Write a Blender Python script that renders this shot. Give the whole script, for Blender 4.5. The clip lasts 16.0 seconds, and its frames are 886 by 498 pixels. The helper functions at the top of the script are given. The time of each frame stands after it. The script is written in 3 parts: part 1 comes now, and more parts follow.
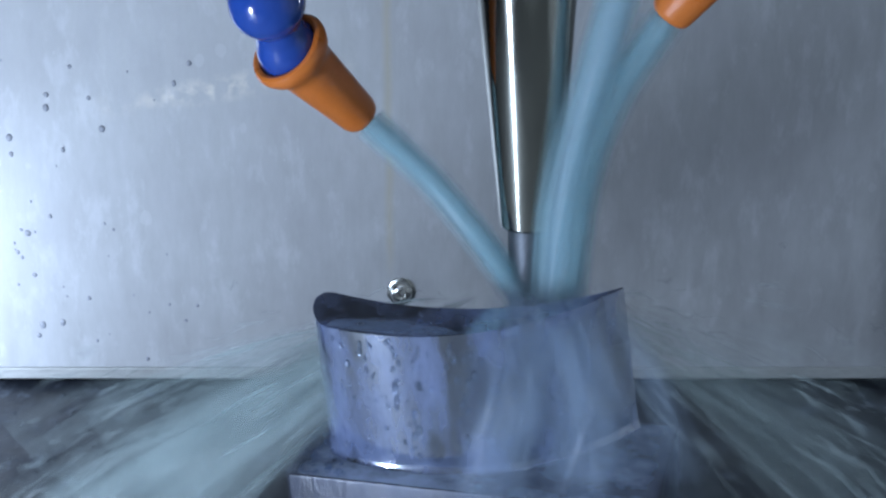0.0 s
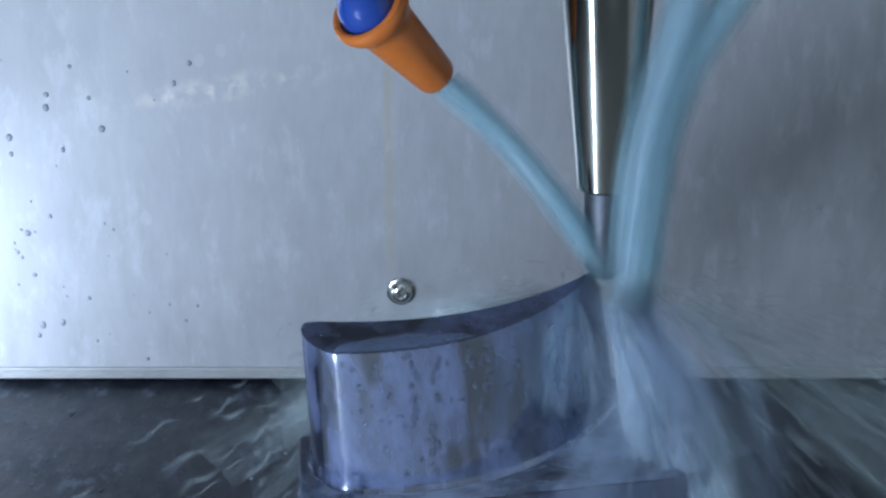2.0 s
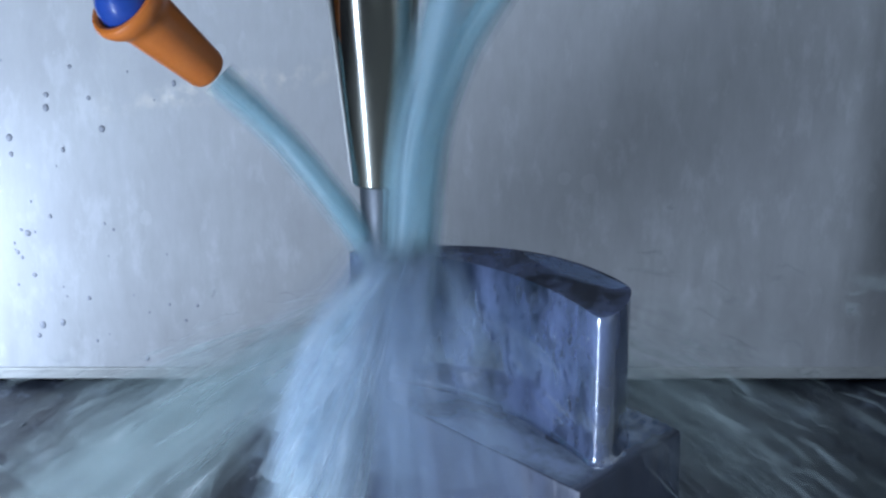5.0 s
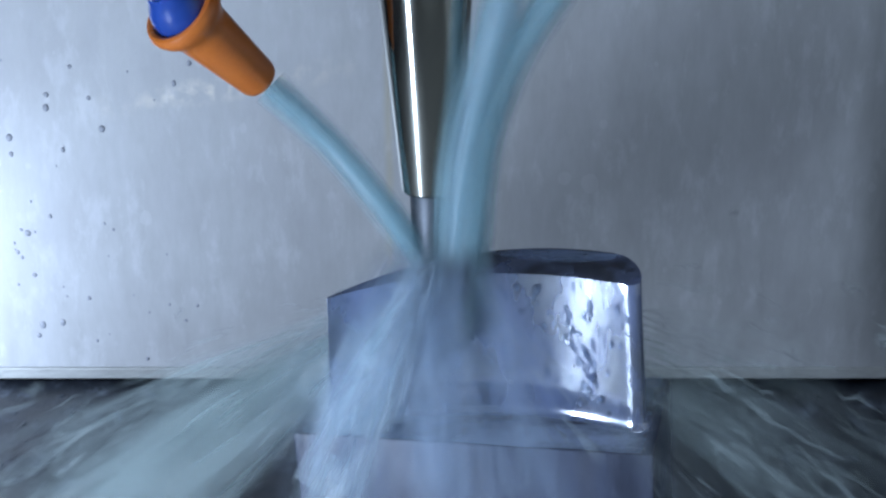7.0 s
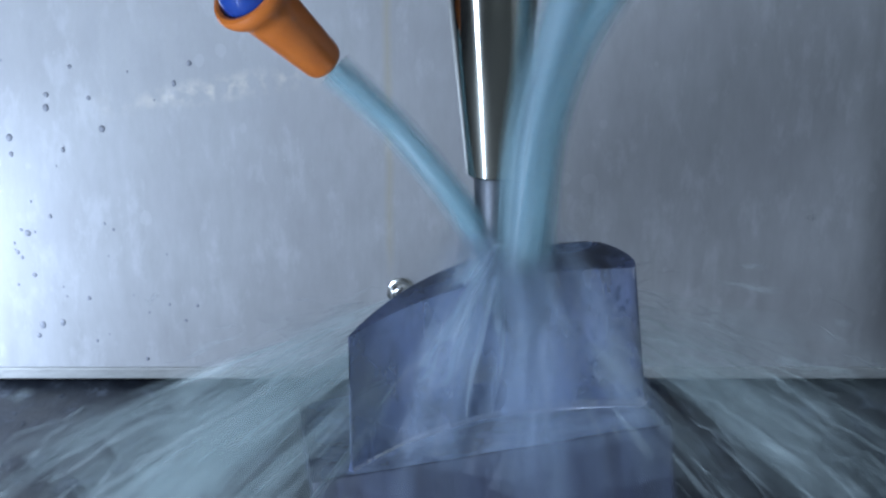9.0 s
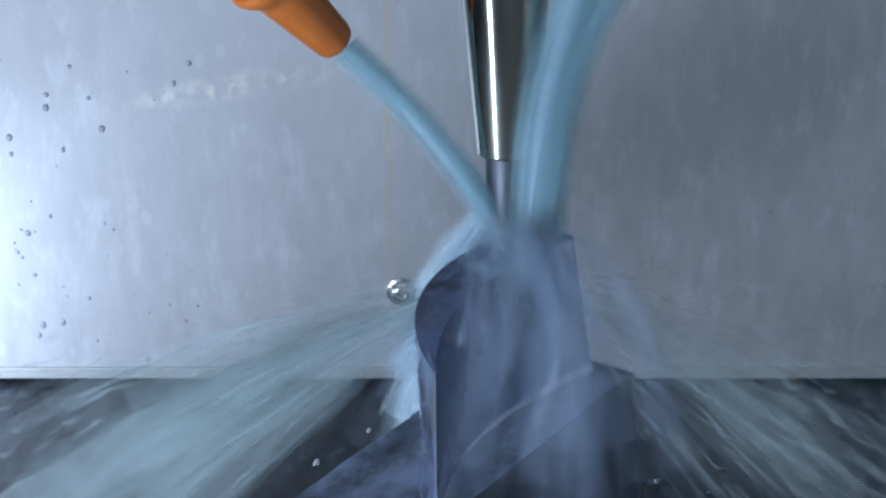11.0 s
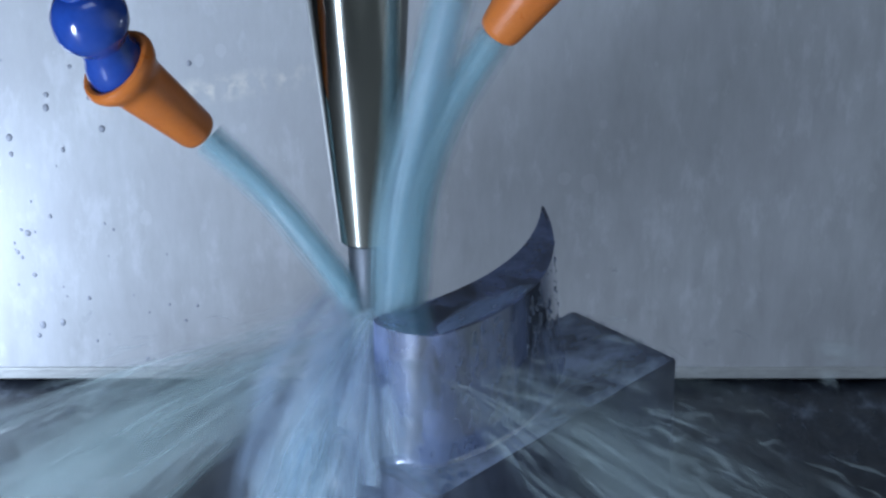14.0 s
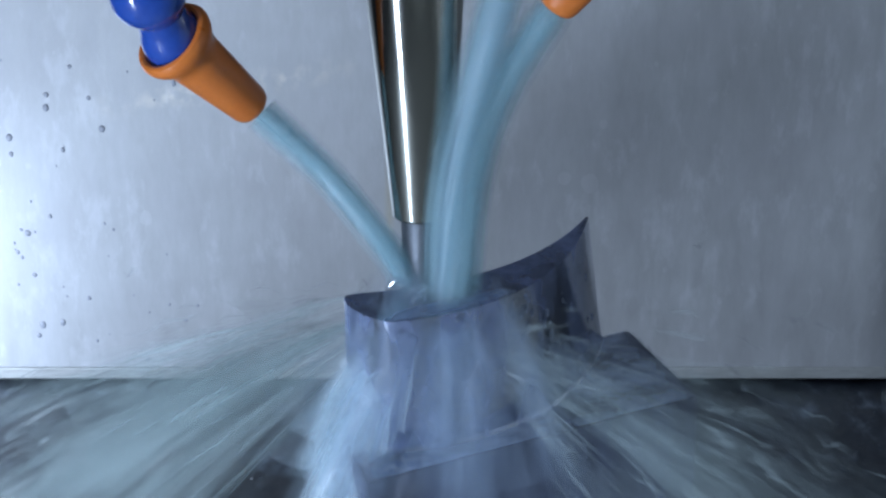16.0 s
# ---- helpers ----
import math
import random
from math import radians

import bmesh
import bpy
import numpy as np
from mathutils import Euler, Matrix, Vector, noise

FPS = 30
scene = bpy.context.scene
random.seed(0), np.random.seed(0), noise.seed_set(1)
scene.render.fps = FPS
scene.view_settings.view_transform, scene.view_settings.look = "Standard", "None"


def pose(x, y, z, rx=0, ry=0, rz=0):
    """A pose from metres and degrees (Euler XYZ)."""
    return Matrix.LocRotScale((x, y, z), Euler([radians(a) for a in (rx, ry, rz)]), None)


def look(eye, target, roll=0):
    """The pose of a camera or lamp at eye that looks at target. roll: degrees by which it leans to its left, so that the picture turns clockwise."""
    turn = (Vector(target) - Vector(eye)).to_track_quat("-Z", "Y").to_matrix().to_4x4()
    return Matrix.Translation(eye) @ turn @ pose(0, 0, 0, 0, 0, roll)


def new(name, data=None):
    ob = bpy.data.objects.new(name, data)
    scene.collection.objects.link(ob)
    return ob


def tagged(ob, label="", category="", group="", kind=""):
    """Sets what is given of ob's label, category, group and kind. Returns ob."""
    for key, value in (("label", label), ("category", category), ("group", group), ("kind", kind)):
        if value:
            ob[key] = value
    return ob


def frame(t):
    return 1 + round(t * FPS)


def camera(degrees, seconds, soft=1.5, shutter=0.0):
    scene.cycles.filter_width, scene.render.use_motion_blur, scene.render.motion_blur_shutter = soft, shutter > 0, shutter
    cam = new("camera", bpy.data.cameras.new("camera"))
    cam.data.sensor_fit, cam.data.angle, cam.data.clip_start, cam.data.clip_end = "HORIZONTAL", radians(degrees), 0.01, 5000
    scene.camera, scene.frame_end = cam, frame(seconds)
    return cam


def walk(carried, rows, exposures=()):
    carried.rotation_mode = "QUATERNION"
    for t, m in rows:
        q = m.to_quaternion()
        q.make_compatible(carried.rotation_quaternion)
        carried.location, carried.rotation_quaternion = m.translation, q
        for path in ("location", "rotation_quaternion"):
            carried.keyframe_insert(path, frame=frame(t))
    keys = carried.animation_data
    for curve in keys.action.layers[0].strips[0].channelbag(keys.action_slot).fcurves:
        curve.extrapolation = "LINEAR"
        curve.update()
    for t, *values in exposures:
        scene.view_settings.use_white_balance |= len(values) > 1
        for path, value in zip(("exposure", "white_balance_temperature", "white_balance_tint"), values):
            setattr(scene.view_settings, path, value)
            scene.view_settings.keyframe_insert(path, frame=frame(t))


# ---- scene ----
# One unit below is a millimetre unless it says otherwise; MM turns it into metres.
MM = 0.001
PITCH = radians(20)
AIM = 304.0

cam = camera(32.0, 16.0, soft=2.4)
EYE = Vector((0, -AIM * math.cos(PITCH), AIM * math.sin(PITCH))) * MM
walk(cam, [(0, look(EYE, (0, 0, 0))), (16, look(EYE, (0, 0, 0)))])
scene.cycles.transparent_max_bounces = 32

# tool: seconds, x, z of the holder's lower end
TOOL = [
    (0, 16.82, 5.06),
    (0.5, 22.04, 3.77),
    (1, 27.47, 3.42),
    (1.5, 32.19, 4.82),
    (2, 31.62, 12.71),
    (2.5, 40.71, 12.83),
    (3, 36.60, 17.63),
    (3.2, 31.80, 21.14),
    (5.5, -15.53, 11.56),
    (6, -11.93, 10.41),
    (6.5, -7.09, 11.10),
    (7, -2.25, 12.14),
    (7.5, 2.36, 12.83),
    (8, 6.09, 13.63),
    (8.5, 8.49, 14.66),
    (9, 10.12, 15.69),
    (11.5, 12.38, 20.46),
    (12, 5.75, 21.03),
    (12.5, -3.81, 20.24),
    (12.8, -19.34, 12.60),
    (13, -28.03, 3.07),
    (13.5, -30.45, -4.76),
    (14, -14.54, 1.89),
    (14.5, -10.00, 1.30),
    (15, -6.33, 1.65),
    (15.5, -6.73, 5.06),
    (16, -4.06, 6.93),
]

# workpiece: seconds, x, y, z of the blade's top, turn, lean, tip (degrees)
WORK = [
    (0, 4.99, -4.92, -8.02, -0.20, -3.73, 5.31),
    (0.5, 5.01, -4.95, -8.77, -5.56, -3.49, 5.66),
    (1, 5.00, -7.60, -8.86, -0.13, -2.72, 5.52),
    (1.5, 2.99, -9.65, -10.25, 2.81, -3.77, 6.36),
    (2, 2.37, -10.19, -7.02, 21.45, -3.57, 4.07),
    (2.5, 6.64, -7.65, -2.17, 8.77, -3.26, 3.99),
    (3, 5.33, -6.06, -3.05, 31.57, -2.75, 3.14),
    (3.6, 5.96, -5.94, -3.47, 61.93, -2.64, 3.32),
    (4.3, 6.58, -5.23, -4.12, 104.94, -2.46, 3.49),
    (5, 7.10, -4.33, -4.56, 149.96, -2.28, 3.67),
    (5.5, 7.38, -3.63, -4.98, 171.54, -2.16, 3.81),
    (6, 7.36, -6.89, -4.55, 176.35, -3.48, 4.17),
    (7, 7.74, -8.17, -4.44, 181.98, -4.33, 3.95),
    (7.5, 8.08, -7.24, -4.86, 185.19, -4.30, 4.72),
    (8, 8.83, -7.16, -5.98, 186.64, -4.14, 5.29),
    (8.5, 8.69, -6.78, -6.04, 198.38, -3.66, 5.48),
    (9, 9.67, -6.63, -6.94, 205.21, -4.73, 6.07),
    (9.2, 9.28, -5.21, -7.29, 210.60, -4.82, 5.97),
    (11.3, 10.60, -10.60, -6.05, 253.27, -5.70, 4.35),
    (11.5, 9.78, -10.99, -6.22, 259.22, -5.50, 4.03),
    (12, 8.78, -7.63, -5.67, 285.20, -4.43, 5.60),
    (12.5, 8.89, 0.90, -6.94, 308.87, -4.25, 5.05),
    (12.8, 4.20, -2.97, -11.34, 341.45, -5.20, 5.22),
    (13, 2.78, -6.64, -13.33, 364.11, -4.48, 6.09),
    (13.3, 3.28, -2.25, -14.32, 381.88, -5.68, 8.32),
    (13.5, 2.11, 2.24, -12.16, 384.12, -5.43, 9.48),
    (14, 6.09, 9.12, -6.43, 418.87, -1.69, 7.49),
    (14.5, 6.20, 6.47, -4.52, 431.36, 0.54, 6.11),
    (14.8, 5.28, 3.67, -4.28, 437.80, 1.29, 5.56),
    (15, 7.12, 1.68, -4.07, 438.02, 0.70, 5.55),
    (15.2, 8.49, 2.71, -4.08, 431.72, 0.57, 5.86),
    (15.5, 6.03, 6.18, -4.19, 415.19, -0.59, 6.31),
    (16, 6.84, 8.78, -5.65, 397.49, -2.21, 7.20),
]


# ---- light ----
world = bpy.data.worlds.new("world")
scene.world = world
world.use_nodes = True
world.node_tree.nodes["Background"].inputs[0].default_value = (0.55, 0.7, 1, 1)
world.node_tree.nodes["Background"].inputs[1].default_value = 0.02


LED = (0.615, 0.755, 1.0)


def area_lamp(name, eye, target, w, h, watts, colour):
    data = bpy.data.lights.new(name, "AREA")
    data.shape, data.size, data.size_y = "RECTANGLE", w * MM, h * MM
    data.energy, data.color = watts, colour
    ob = new(name, data)
    ob.matrix_world = look(Vector(eye) * MM, Vector(target) * MM)
    return ob


area_lamp("work_light_tube", (-300, -330, -84), (0, 60, -60), 20, 116, 2.6, LED)
# added lamp, out of view: brightens only the left of the steel panel
area_lamp("panel_fill_light", (-224, 176, -112), (-196, 250, -112), 14, 60, 0.25, LED)
# added overhead fill, no fixture modelled: soft light over everything
area_lamp("overhead_fill_light", (20, -180, 440), (10, -150, 0), 420, 260, 0.95, LED)
scene.view_settings.exposure = 0.0


# ---- materials ----
def material(name):
    m = bpy.data.materials.new(name)
    m.use_nodes = True
    nt = m.node_tree
    nt.nodes.clear()
    out = nt.nodes.new("ShaderNodeOutputMaterial")
    return m, nt, out


def node(nt, kind, **values):
    n = nt.nodes.new("ShaderNode" + kind)
    for k, v in values.items():
        if k in n.inputs:
            n.inputs[k].default_value = v
        else:
            setattr(n, k, v)
    return n


def put(n, name, v):
    n.inputs[name].default_value = v


def ramp(nt, source, stops):
    r = nt.nodes.new("ShaderNodeValToRGB")
    els = r.color_ramp.elements
    els[0].position, els[0].color = stops[0][0], (*stops[0][1], 1)
    els[1].position, els[1].color = stops[-1][0], (*stops[-1][1], 1)
    for p, c in stops[1:-1]:
        els.new(p).color = (*c, 1)
    nt.links.new(source, r.inputs[0])
    return r.outputs[0]


def grey(v):
    return (v, v, v)


def math_node(nt, op, a, b=None, clamp=False):
    n = nt.nodes.new("ShaderNodeMath")
    n.operation, n.use_clamp = op, clamp
    for i, v in enumerate((a, b)):
        if v is None:
            continue
        if isinstance(v, (int, float)):
            n.inputs[i].default_value = v
        else:
            nt.links.new(v, n.inputs[i])
    return n.outputs[0]


def coords(nt, scale, kind="Object"):
    tc = nt.nodes.new("ShaderNodeTexCoord")
    mp = nt.nodes.new("ShaderNodeMapping")
    mp.inputs["Scale"].default_value = scale
    nt.links.new(tc.outputs[kind], mp.inputs["Vector"])
    return mp.outputs[0]


def noise_tex(nt, vec, scale, detail=4.0, rough=0.55):
    n = nt.nodes.new("ShaderNodeTexNoise")
    put(n, "Scale", scale), put(n, "Detail", detail), put(n, "Roughness", rough)
    nt.links.new(vec, n.inputs["Vector"])
    return n.outputs["Fac"]


def bump(nt, height, strength, distance):
    b = nt.nodes.new("ShaderNodeBump")
    put(b, "Strength", strength), put(b, "Distance", distance)
    nt.links.new(height, b.inputs["Height"])
    return b.outputs[0]


def mix_rgb(nt, fac, a, b):
    n = nt.nodes.new("ShaderNodeMix")
    n.data_type = "RGBA"
    for key, v in ((0, fac), (6, a), (7, b)):
        if isinstance(v, (int, float)):
            n.inputs[key].default_value = v
        elif isinstance(v, tuple):
            n.inputs[key].default_value = (*v, 1)
        else:
            nt.links.new(v, n.inputs[key])
    return n.outputs[2]


def surface(name, low, high, rough, metal, scale, stretch=(1, 1, 1), bump_by=0.15, bump_mm=0.3, rough_spread=0.1, coat=0.0):
    """A plain solid surface: two noises on colour, roughness and relief."""
    m, nt, out = material(name)
    p = node(nt, "BsdfPrincipled", Metallic=metal)
    v = coords(nt, stretch)
    big, fine = noise_tex(nt, v, scale), noise_tex(nt, v, scale * 9, 3)
    both = math_node(nt, "ADD", math_node(nt, "MULTIPLY", big, 0.65), math_node(nt, "MULTIPLY", fine, 0.35))
    nt.links.new(ramp(nt, both, [(0.3, low), (0.7, high)]), p.inputs["Base Color"])
    nt.links.new(ramp(nt, big, [(0.3, grey(rough - rough_spread)), (0.7, grey(rough + rough_spread))]), p.inputs["Roughness"])
    nt.links.new(bump(nt, fine, bump_by, bump_mm * MM), p.inputs["Normal"])
    put(p, "Coat Weight", coat)
    nt.links.new(p.outputs[0], out.inputs[0])
    return m


def wall_steel():
    """Brushed stainless sheet with drips, splash spots, a rust run below a screw and a smear."""
    m, nt, out = material("stainless_sheet")
    p = node(nt, "BsdfPrincipled", Metallic=0.4)
    v = coords(nt, (1, 1, 1))
    drip = noise_tex(nt, coords(nt, (1, 1, 0.3)), 210, 6, 0.6)
    mott = noise_tex(nt, v, 28, 5)
    grain = noise_tex(nt, coords(nt, (1, 1, 0.03)), 900, 3)
    base = mix_rgb(nt, ramp(nt, drip, [(0.3, grey(0)), (0.8, grey(1))]), (0.37, 0.38, 0.385), (0.47, 0.485, 0.5))
    base = mix_rgb(nt, math_node(nt, "MULTIPLY", ramp(nt, mott, [(0.35, grey(0)), (0.65, grey(1))]), 0.35), base, (0.31, 0.31, 0.32))
    sep = nt.nodes.new("ShaderNodeSeparateXYZ")
    nt.links.new(v, sep.inputs[0])
    # rust run: a narrow upright band that wavers
    wav = math_node(nt, "MULTIPLY", math_node(nt, "SUBTRACT", noise_tex(nt, coords(nt, (0, 0, 1)), 40, 2), 0.5), 0.002)
    dx = math_node(nt, "ABSOLUTE", math_node(nt, "ADD", math_node(nt, "ADD", sep.outputs[0], 0.0196), wav))
    band = math_node(nt, "SUBTRACT", 1.0, math_node(nt, "DIVIDE", dx, 0.0022), True)
    above = math_node(nt, "MULTIPLY", math_node(nt, "ADD", sep.outputs[2], 0.105), 60, True)
    rust = math_node(nt, "MULTIPLY", math_node(nt, "MULTIPLY", band, above), 0.4)
    base = mix_rgb(nt, rust, base, (0.42, 0.36, 0.2))
    # warm smear rising slowly to one side
    line = math_node(nt, "ADD", math_node(nt, "ADD", sep.outputs[2], 0.0168), math_node(nt, "MULTIPLY", sep.outputs[0], -0.17))
    smear = math_node(nt, "SUBTRACT", 1.0, math_node(nt, "DIVIDE", math_node(nt, "ABSOLUTE", line), 0.006), True)
    ends = math_node(nt, "SUBTRACT", 1.0, math_node(nt, "DIVIDE", math_node(nt, "ABSOLUTE", math_node(nt, "ADD", sep.outputs[0], 0.078)), 0.055), True)
    blot = ramp(nt, noise_tex(nt, v, 160, 4), [(0.45, grey(0)), (0.62, grey(1))])
    smear = math_node(nt, "MULTIPLY", math_node(nt, "MULTIPLY", smear, ends), math_node(nt, "MULTIPLY", blot, 0.7), True)
    base = mix_rgb(nt, smear, base, (0.72, 0.68, 0.58))
    # bright runs where the sheet has been wetted and dried
    fleck = ramp(nt, noise_tex(nt, coords(nt, (1, 1, 0.4)), 130, 4, 0.65), [(0.55, grey(0)), (0.68, grey(1))])
    base = mix_rgb(nt, math_node(nt, "MULTIPLY", fleck, 0.2), base, (0.66, 0.69, 0.73))
    # dried spots
    vo = nt.nodes.new("ShaderNodeTexVoronoi")
    put(vo, "Scale", 75), put(vo, "Randomness", 1.0)
    nt.links.new(coords(nt, (1, 1, 0.75)), vo.inputs["Vector"])
    size = math_node(nt, "MULTIPLY", math_node(nt, "SUBTRACT", noise_tex(nt, v, 45, 2), 0.42), 0.9, True)
    spot = math_node(nt, "LESS_THAN", vo.outputs["Distance"], size)
    base = mix_rgb(nt, math_node(nt, "MULTIPLY", spot, 0.1), base, (0.75, 0.78, 0.8))
    nt.links.new(base, p.inputs["Base Color"])
    nt.links.new(ramp(nt, drip, [(0.3, grey(0.54)), (0.7, grey(0.64))]), p.inputs["Roughness"])
    h = math_node(nt, "ADD", math_node(nt, "MULTIPLY", drip, 0.7), math_node(nt, "MULTIPLY", grain, 0.3))
    nt.links.new(bump(nt, h, 0.22, 0.3 * MM), p.inputs["Normal"])
    nt.links.new(p.outputs[0], out.inputs[0])
    return m


def blade_steel():
    """Fresh milled steel under a thin, uneven film of coolant."""
    m, nt, out = material("milled_steel")
    p = node(nt, "BsdfPrincipled", Metallic=1.0)
    v = coords(nt, (1, 1, 1))
    lines = noise_tex(nt, coords(nt, (0.02, 0.02, 1)), 2600, 2)
    wet = noise_tex(nt, coords(nt, (1, 1, 0.55)), 95, 4, 0.6)
    base = mix_rgb(nt, wet, (0.34, 0.36, 0.40), (0.48, 0.51, 0.57))
    nt.links.new(base, p.inputs["Base Color"])
    nt.links.new(ramp(nt, wet, [(0.3, grey(0.06)), (0.7, grey(0.16))]), p.inputs["Roughness"])
    h = math_node(nt, "ADD", math_node(nt, "MULTIPLY", lines, 0.08), math_node(nt, "MULTIPLY", wet, 0.92))
    nt.links.new(bump(nt, h, 0.42, 0.25 * MM), p.inputs["Normal"])
    put(p, "Coat Weight", 1.0), put(p, "Coat Roughness", 0.05), put(p, "Coat IOR", 1.33)
    film = node(nt, "BsdfPrincipled", Roughness=0.1)
    put(film, "Base Color", (0.22, 0.28, 0.48, 1))
    runs = noise_tex(nt, coords(nt, (1, 1, 0.4)), 70, 5, 0.6)
    amount = ramp(nt, runs, [(0.43, grey(0.05)), (0.47, grey(0.24)), (0.5, grey(0.34)), (0.68, grey(0.66))])
    mx = node(nt, "MixShader")
    nt.links.new(amount, mx.inputs[0]), nt.links.new(p.outputs[0], mx.inputs[1]), nt.links.new(film.outputs[0], mx.inputs[2])
    nt.links.new(mx.outputs[0], out.inputs[0])
    return m


def floor_material():
    m, nt, out = material("wet_dark_bed")
    p = node(nt, "BsdfPrincipled")
    v = coords(nt, (1, 1, 1))
    big, mid = noise_tex(nt, v, 60, 6, 0.65), noise_tex(nt, coords(nt, (1, 0.5, 1)), 170, 5, 0.7)
    k = math_node(nt, "ADD", math_node(nt, "MULTIPLY", big, 0.5), math_node(nt, "MULTIPLY", mid, 0.5))
    nt.links.new(ramp(nt, k, [(0.38, (0.008, 0.011, 0.017)), (0.54, (0.03, 0.037, 0.05)), (0.70, (0.15, 0.18, 0.23))]), p.inputs["Base Color"])
    nt.links.new(ramp(nt, big, [(0.35, grey(0.35)), (0.65, grey(0.6))]), p.inputs["Roughness"])
    nt.links.new(bump(nt, mid, 0.5, 0.8 * MM), p.inputs["Normal"])
    nt.links.new(p.outputs[0], out.inputs[0])
    return m


def coolant(name, colour, dens, across, along, contrast, fade, tail=0.0, start=0.0, close=0.0, bias=0.0):
    """Milky coolant in a thin moving sheet: clear between its streaks, thinning to its edges and its end."""
    m, nt, out = material(name)
    uv = nt.nodes.new("ShaderNodeTexCoord")
    sep = nt.nodes.new("ShaderNodeSeparateXYZ")
    nt.links.new(uv.outputs["UV"], sep.inputs[0])
    mp = nt.nodes.new("ShaderNodeMapping")
    put(mp, "Scale", (across, along, 1))
    nt.links.new(uv.outputs["UV"], mp.inputs["Vector"])
    geo = nt.nodes.new("ShaderNodeNewGeometry")
    jump = nt.nodes.new("ShaderNodeCombineXYZ")
    for i, k in enumerate((37.0, 91.0, 53.0)):
        nt.links.new(math_node(nt, "MULTIPLY", geo.outputs["Random Per Island"], k), jump.inputs[i])
    nt.links.new(jump.outputs[0], mp.inputs["Location"])
    streak = noise_tex(nt, mp.outputs[0], 1.0, 5, 0.6)
    lump = noise_tex(nt, coords(nt, (1, 1, 1)), 70, 3)
    s = ramp(nt, math_node(nt, "ADD", math_node(nt, "MULTIPLY", streak, 0.75), math_node(nt, "MULTIPLY", lump, 0.25)),
             [(0.5 - bias - contrast, grey(0)), (0.5 - bias + contrast, grey(1))])
    side = math_node(nt, "ABSOLUTE", math_node(nt, "SUBTRACT", math_node(nt, "MULTIPLY", sep.outputs[0], 2), 1))
    edge = math_node(nt, "SUBTRACT", 1.0, math_node(nt, "POWER", side, fade), True)
    end = math_node(nt, "SUBTRACT", 1.0, math_node(nt, "MULTIPLY", sep.outputs[1], tail), True)
    if start:
        end = math_node(nt, "MULTIPLY", end, math_node(nt, "DIVIDE", sep.outputs[1], start, True))
    if close:
        end = math_node(nt, "MULTIPLY", end, math_node(nt, "DIVIDE", math_node(nt, "SUBTRACT", 1.0, sep.outputs[1]), close, True))
    a = math_node(nt, "MULTIPLY", math_node(nt, "MULTIPLY", s, edge), math_node(nt, "MULTIPLY", end, dens), True)
    dif, tra, clear = node(nt, "BsdfDiffuse", Color=(*colour, 1)), node(nt, "BsdfTranslucent", Color=(*colour, 1)), node(nt, "BsdfTransparent")
    gl = node(nt, "BsdfGlossy", Roughness=0.3)
    m1, m2, m3 = node(nt, "MixShader", Fac=0.45), node(nt, "MixShader", Fac=0.025), node(nt, "MixShader")
    nt.links.new(dif.outputs[0], m1.inputs[1]), nt.links.new(tra.outputs[0], m1.inputs[2])
    nt.links.new(m1.outputs[0], m2.inputs[1]), nt.links.new(gl.outputs[0], m2.inputs[2])
    nt.links.new(a, m3.inputs[0])
    nt.links.new(clear.outputs[0], m3.inputs[1]), nt.links.new(m2.outputs[0], m3.inputs[2])
    nt.links.new(m3.outputs[0], out.inputs[0])
    return m


MILK = (0.46, 0.68, 0.745)
steel_wall = wall_steel()
steel_blade = blade_steel()
steel_block = surface("sawn_steel", (0.025, 0.03, 0.045), (0.075, 0.085, 0.12), 0.42, 0.15, 60, (1, 1, 0.25), 0.45, 0.5)
steel_holder = surface("ground_holder_steel", (0.35, 0.35, 0.32), (0.42, 0.42, 0.38), 0.1, 1.0, 50, (1, 1, 0.1), 0.05, 0.05, 0.03)
carbide = surface("carbide", (0.07, 0.08, 0.09), (0.12, 0.13, 0.145), 0.52, 0.9, 120)
steel_screw = surface("screw_steel", (0.5, 0.5, 0.48), (0.66, 0.66, 0.62), 0.22, 1.0, 200)
lip_paint = surface("worn_sealing_strip", (0.26, 0.27, 0.26), (0.4, 0.41, 0.4), 0.5, 0.2, 90, (0.3, 1, 1), 0.4, 0.5)
orange_plastic = surface("orange_plastic", (0.54, 0.14, 0.022), (0.62, 0.175, 0.03), 0.36, 0.0, 130, bump_by=0.12, bump_mm=0.15, coat=0.25)
blue_plastic = surface("blue_plastic", (0.012, 0.05, 0.26), (0.02, 0.07, 0.34), 0.16, 0.0, 90, bump_by=0.04, bump_mm=0.1, rough_spread=0.04, coat=0.5)
bed_dark = floor_material()
reflector_steel = surface("reflector_steel", (0.28, 0.29, 0.28), (0.40, 0.41, 0.39), 0.45, 0.3, 40, bump_by=0.2, bump_mm=0.5)
# black for unseen surfaces that the polished steel reflects
reflected_black = surface("reflected_black", (0.015, 0.015, 0.017), (0.03, 0.03, 0.034), 0.6, 0.0, 60)
enclosure_paint = surface("enclosure_paint", (0.68, 0.68, 0.64), (0.78, 0.78, 0.74), 0.5, 0.0, 20)
jet_water = coolant("coolant_jet", MILK, 0.7, 5, 0.8, 0.45, 60.0, 0.0, 0.0, 0.32)
thin_water = coolant("coolant_thin_jet", (0.46, 0.65, 0.78), 0.5, 5, 0.7, 0.4, 60.0, 0.0, 0.0, 0.32)
mist_water = coolant("coolant_mist", MILK, 0.3, 7, 0.9, 0.2, 60.0, 0.0, 0.0, 0.32)
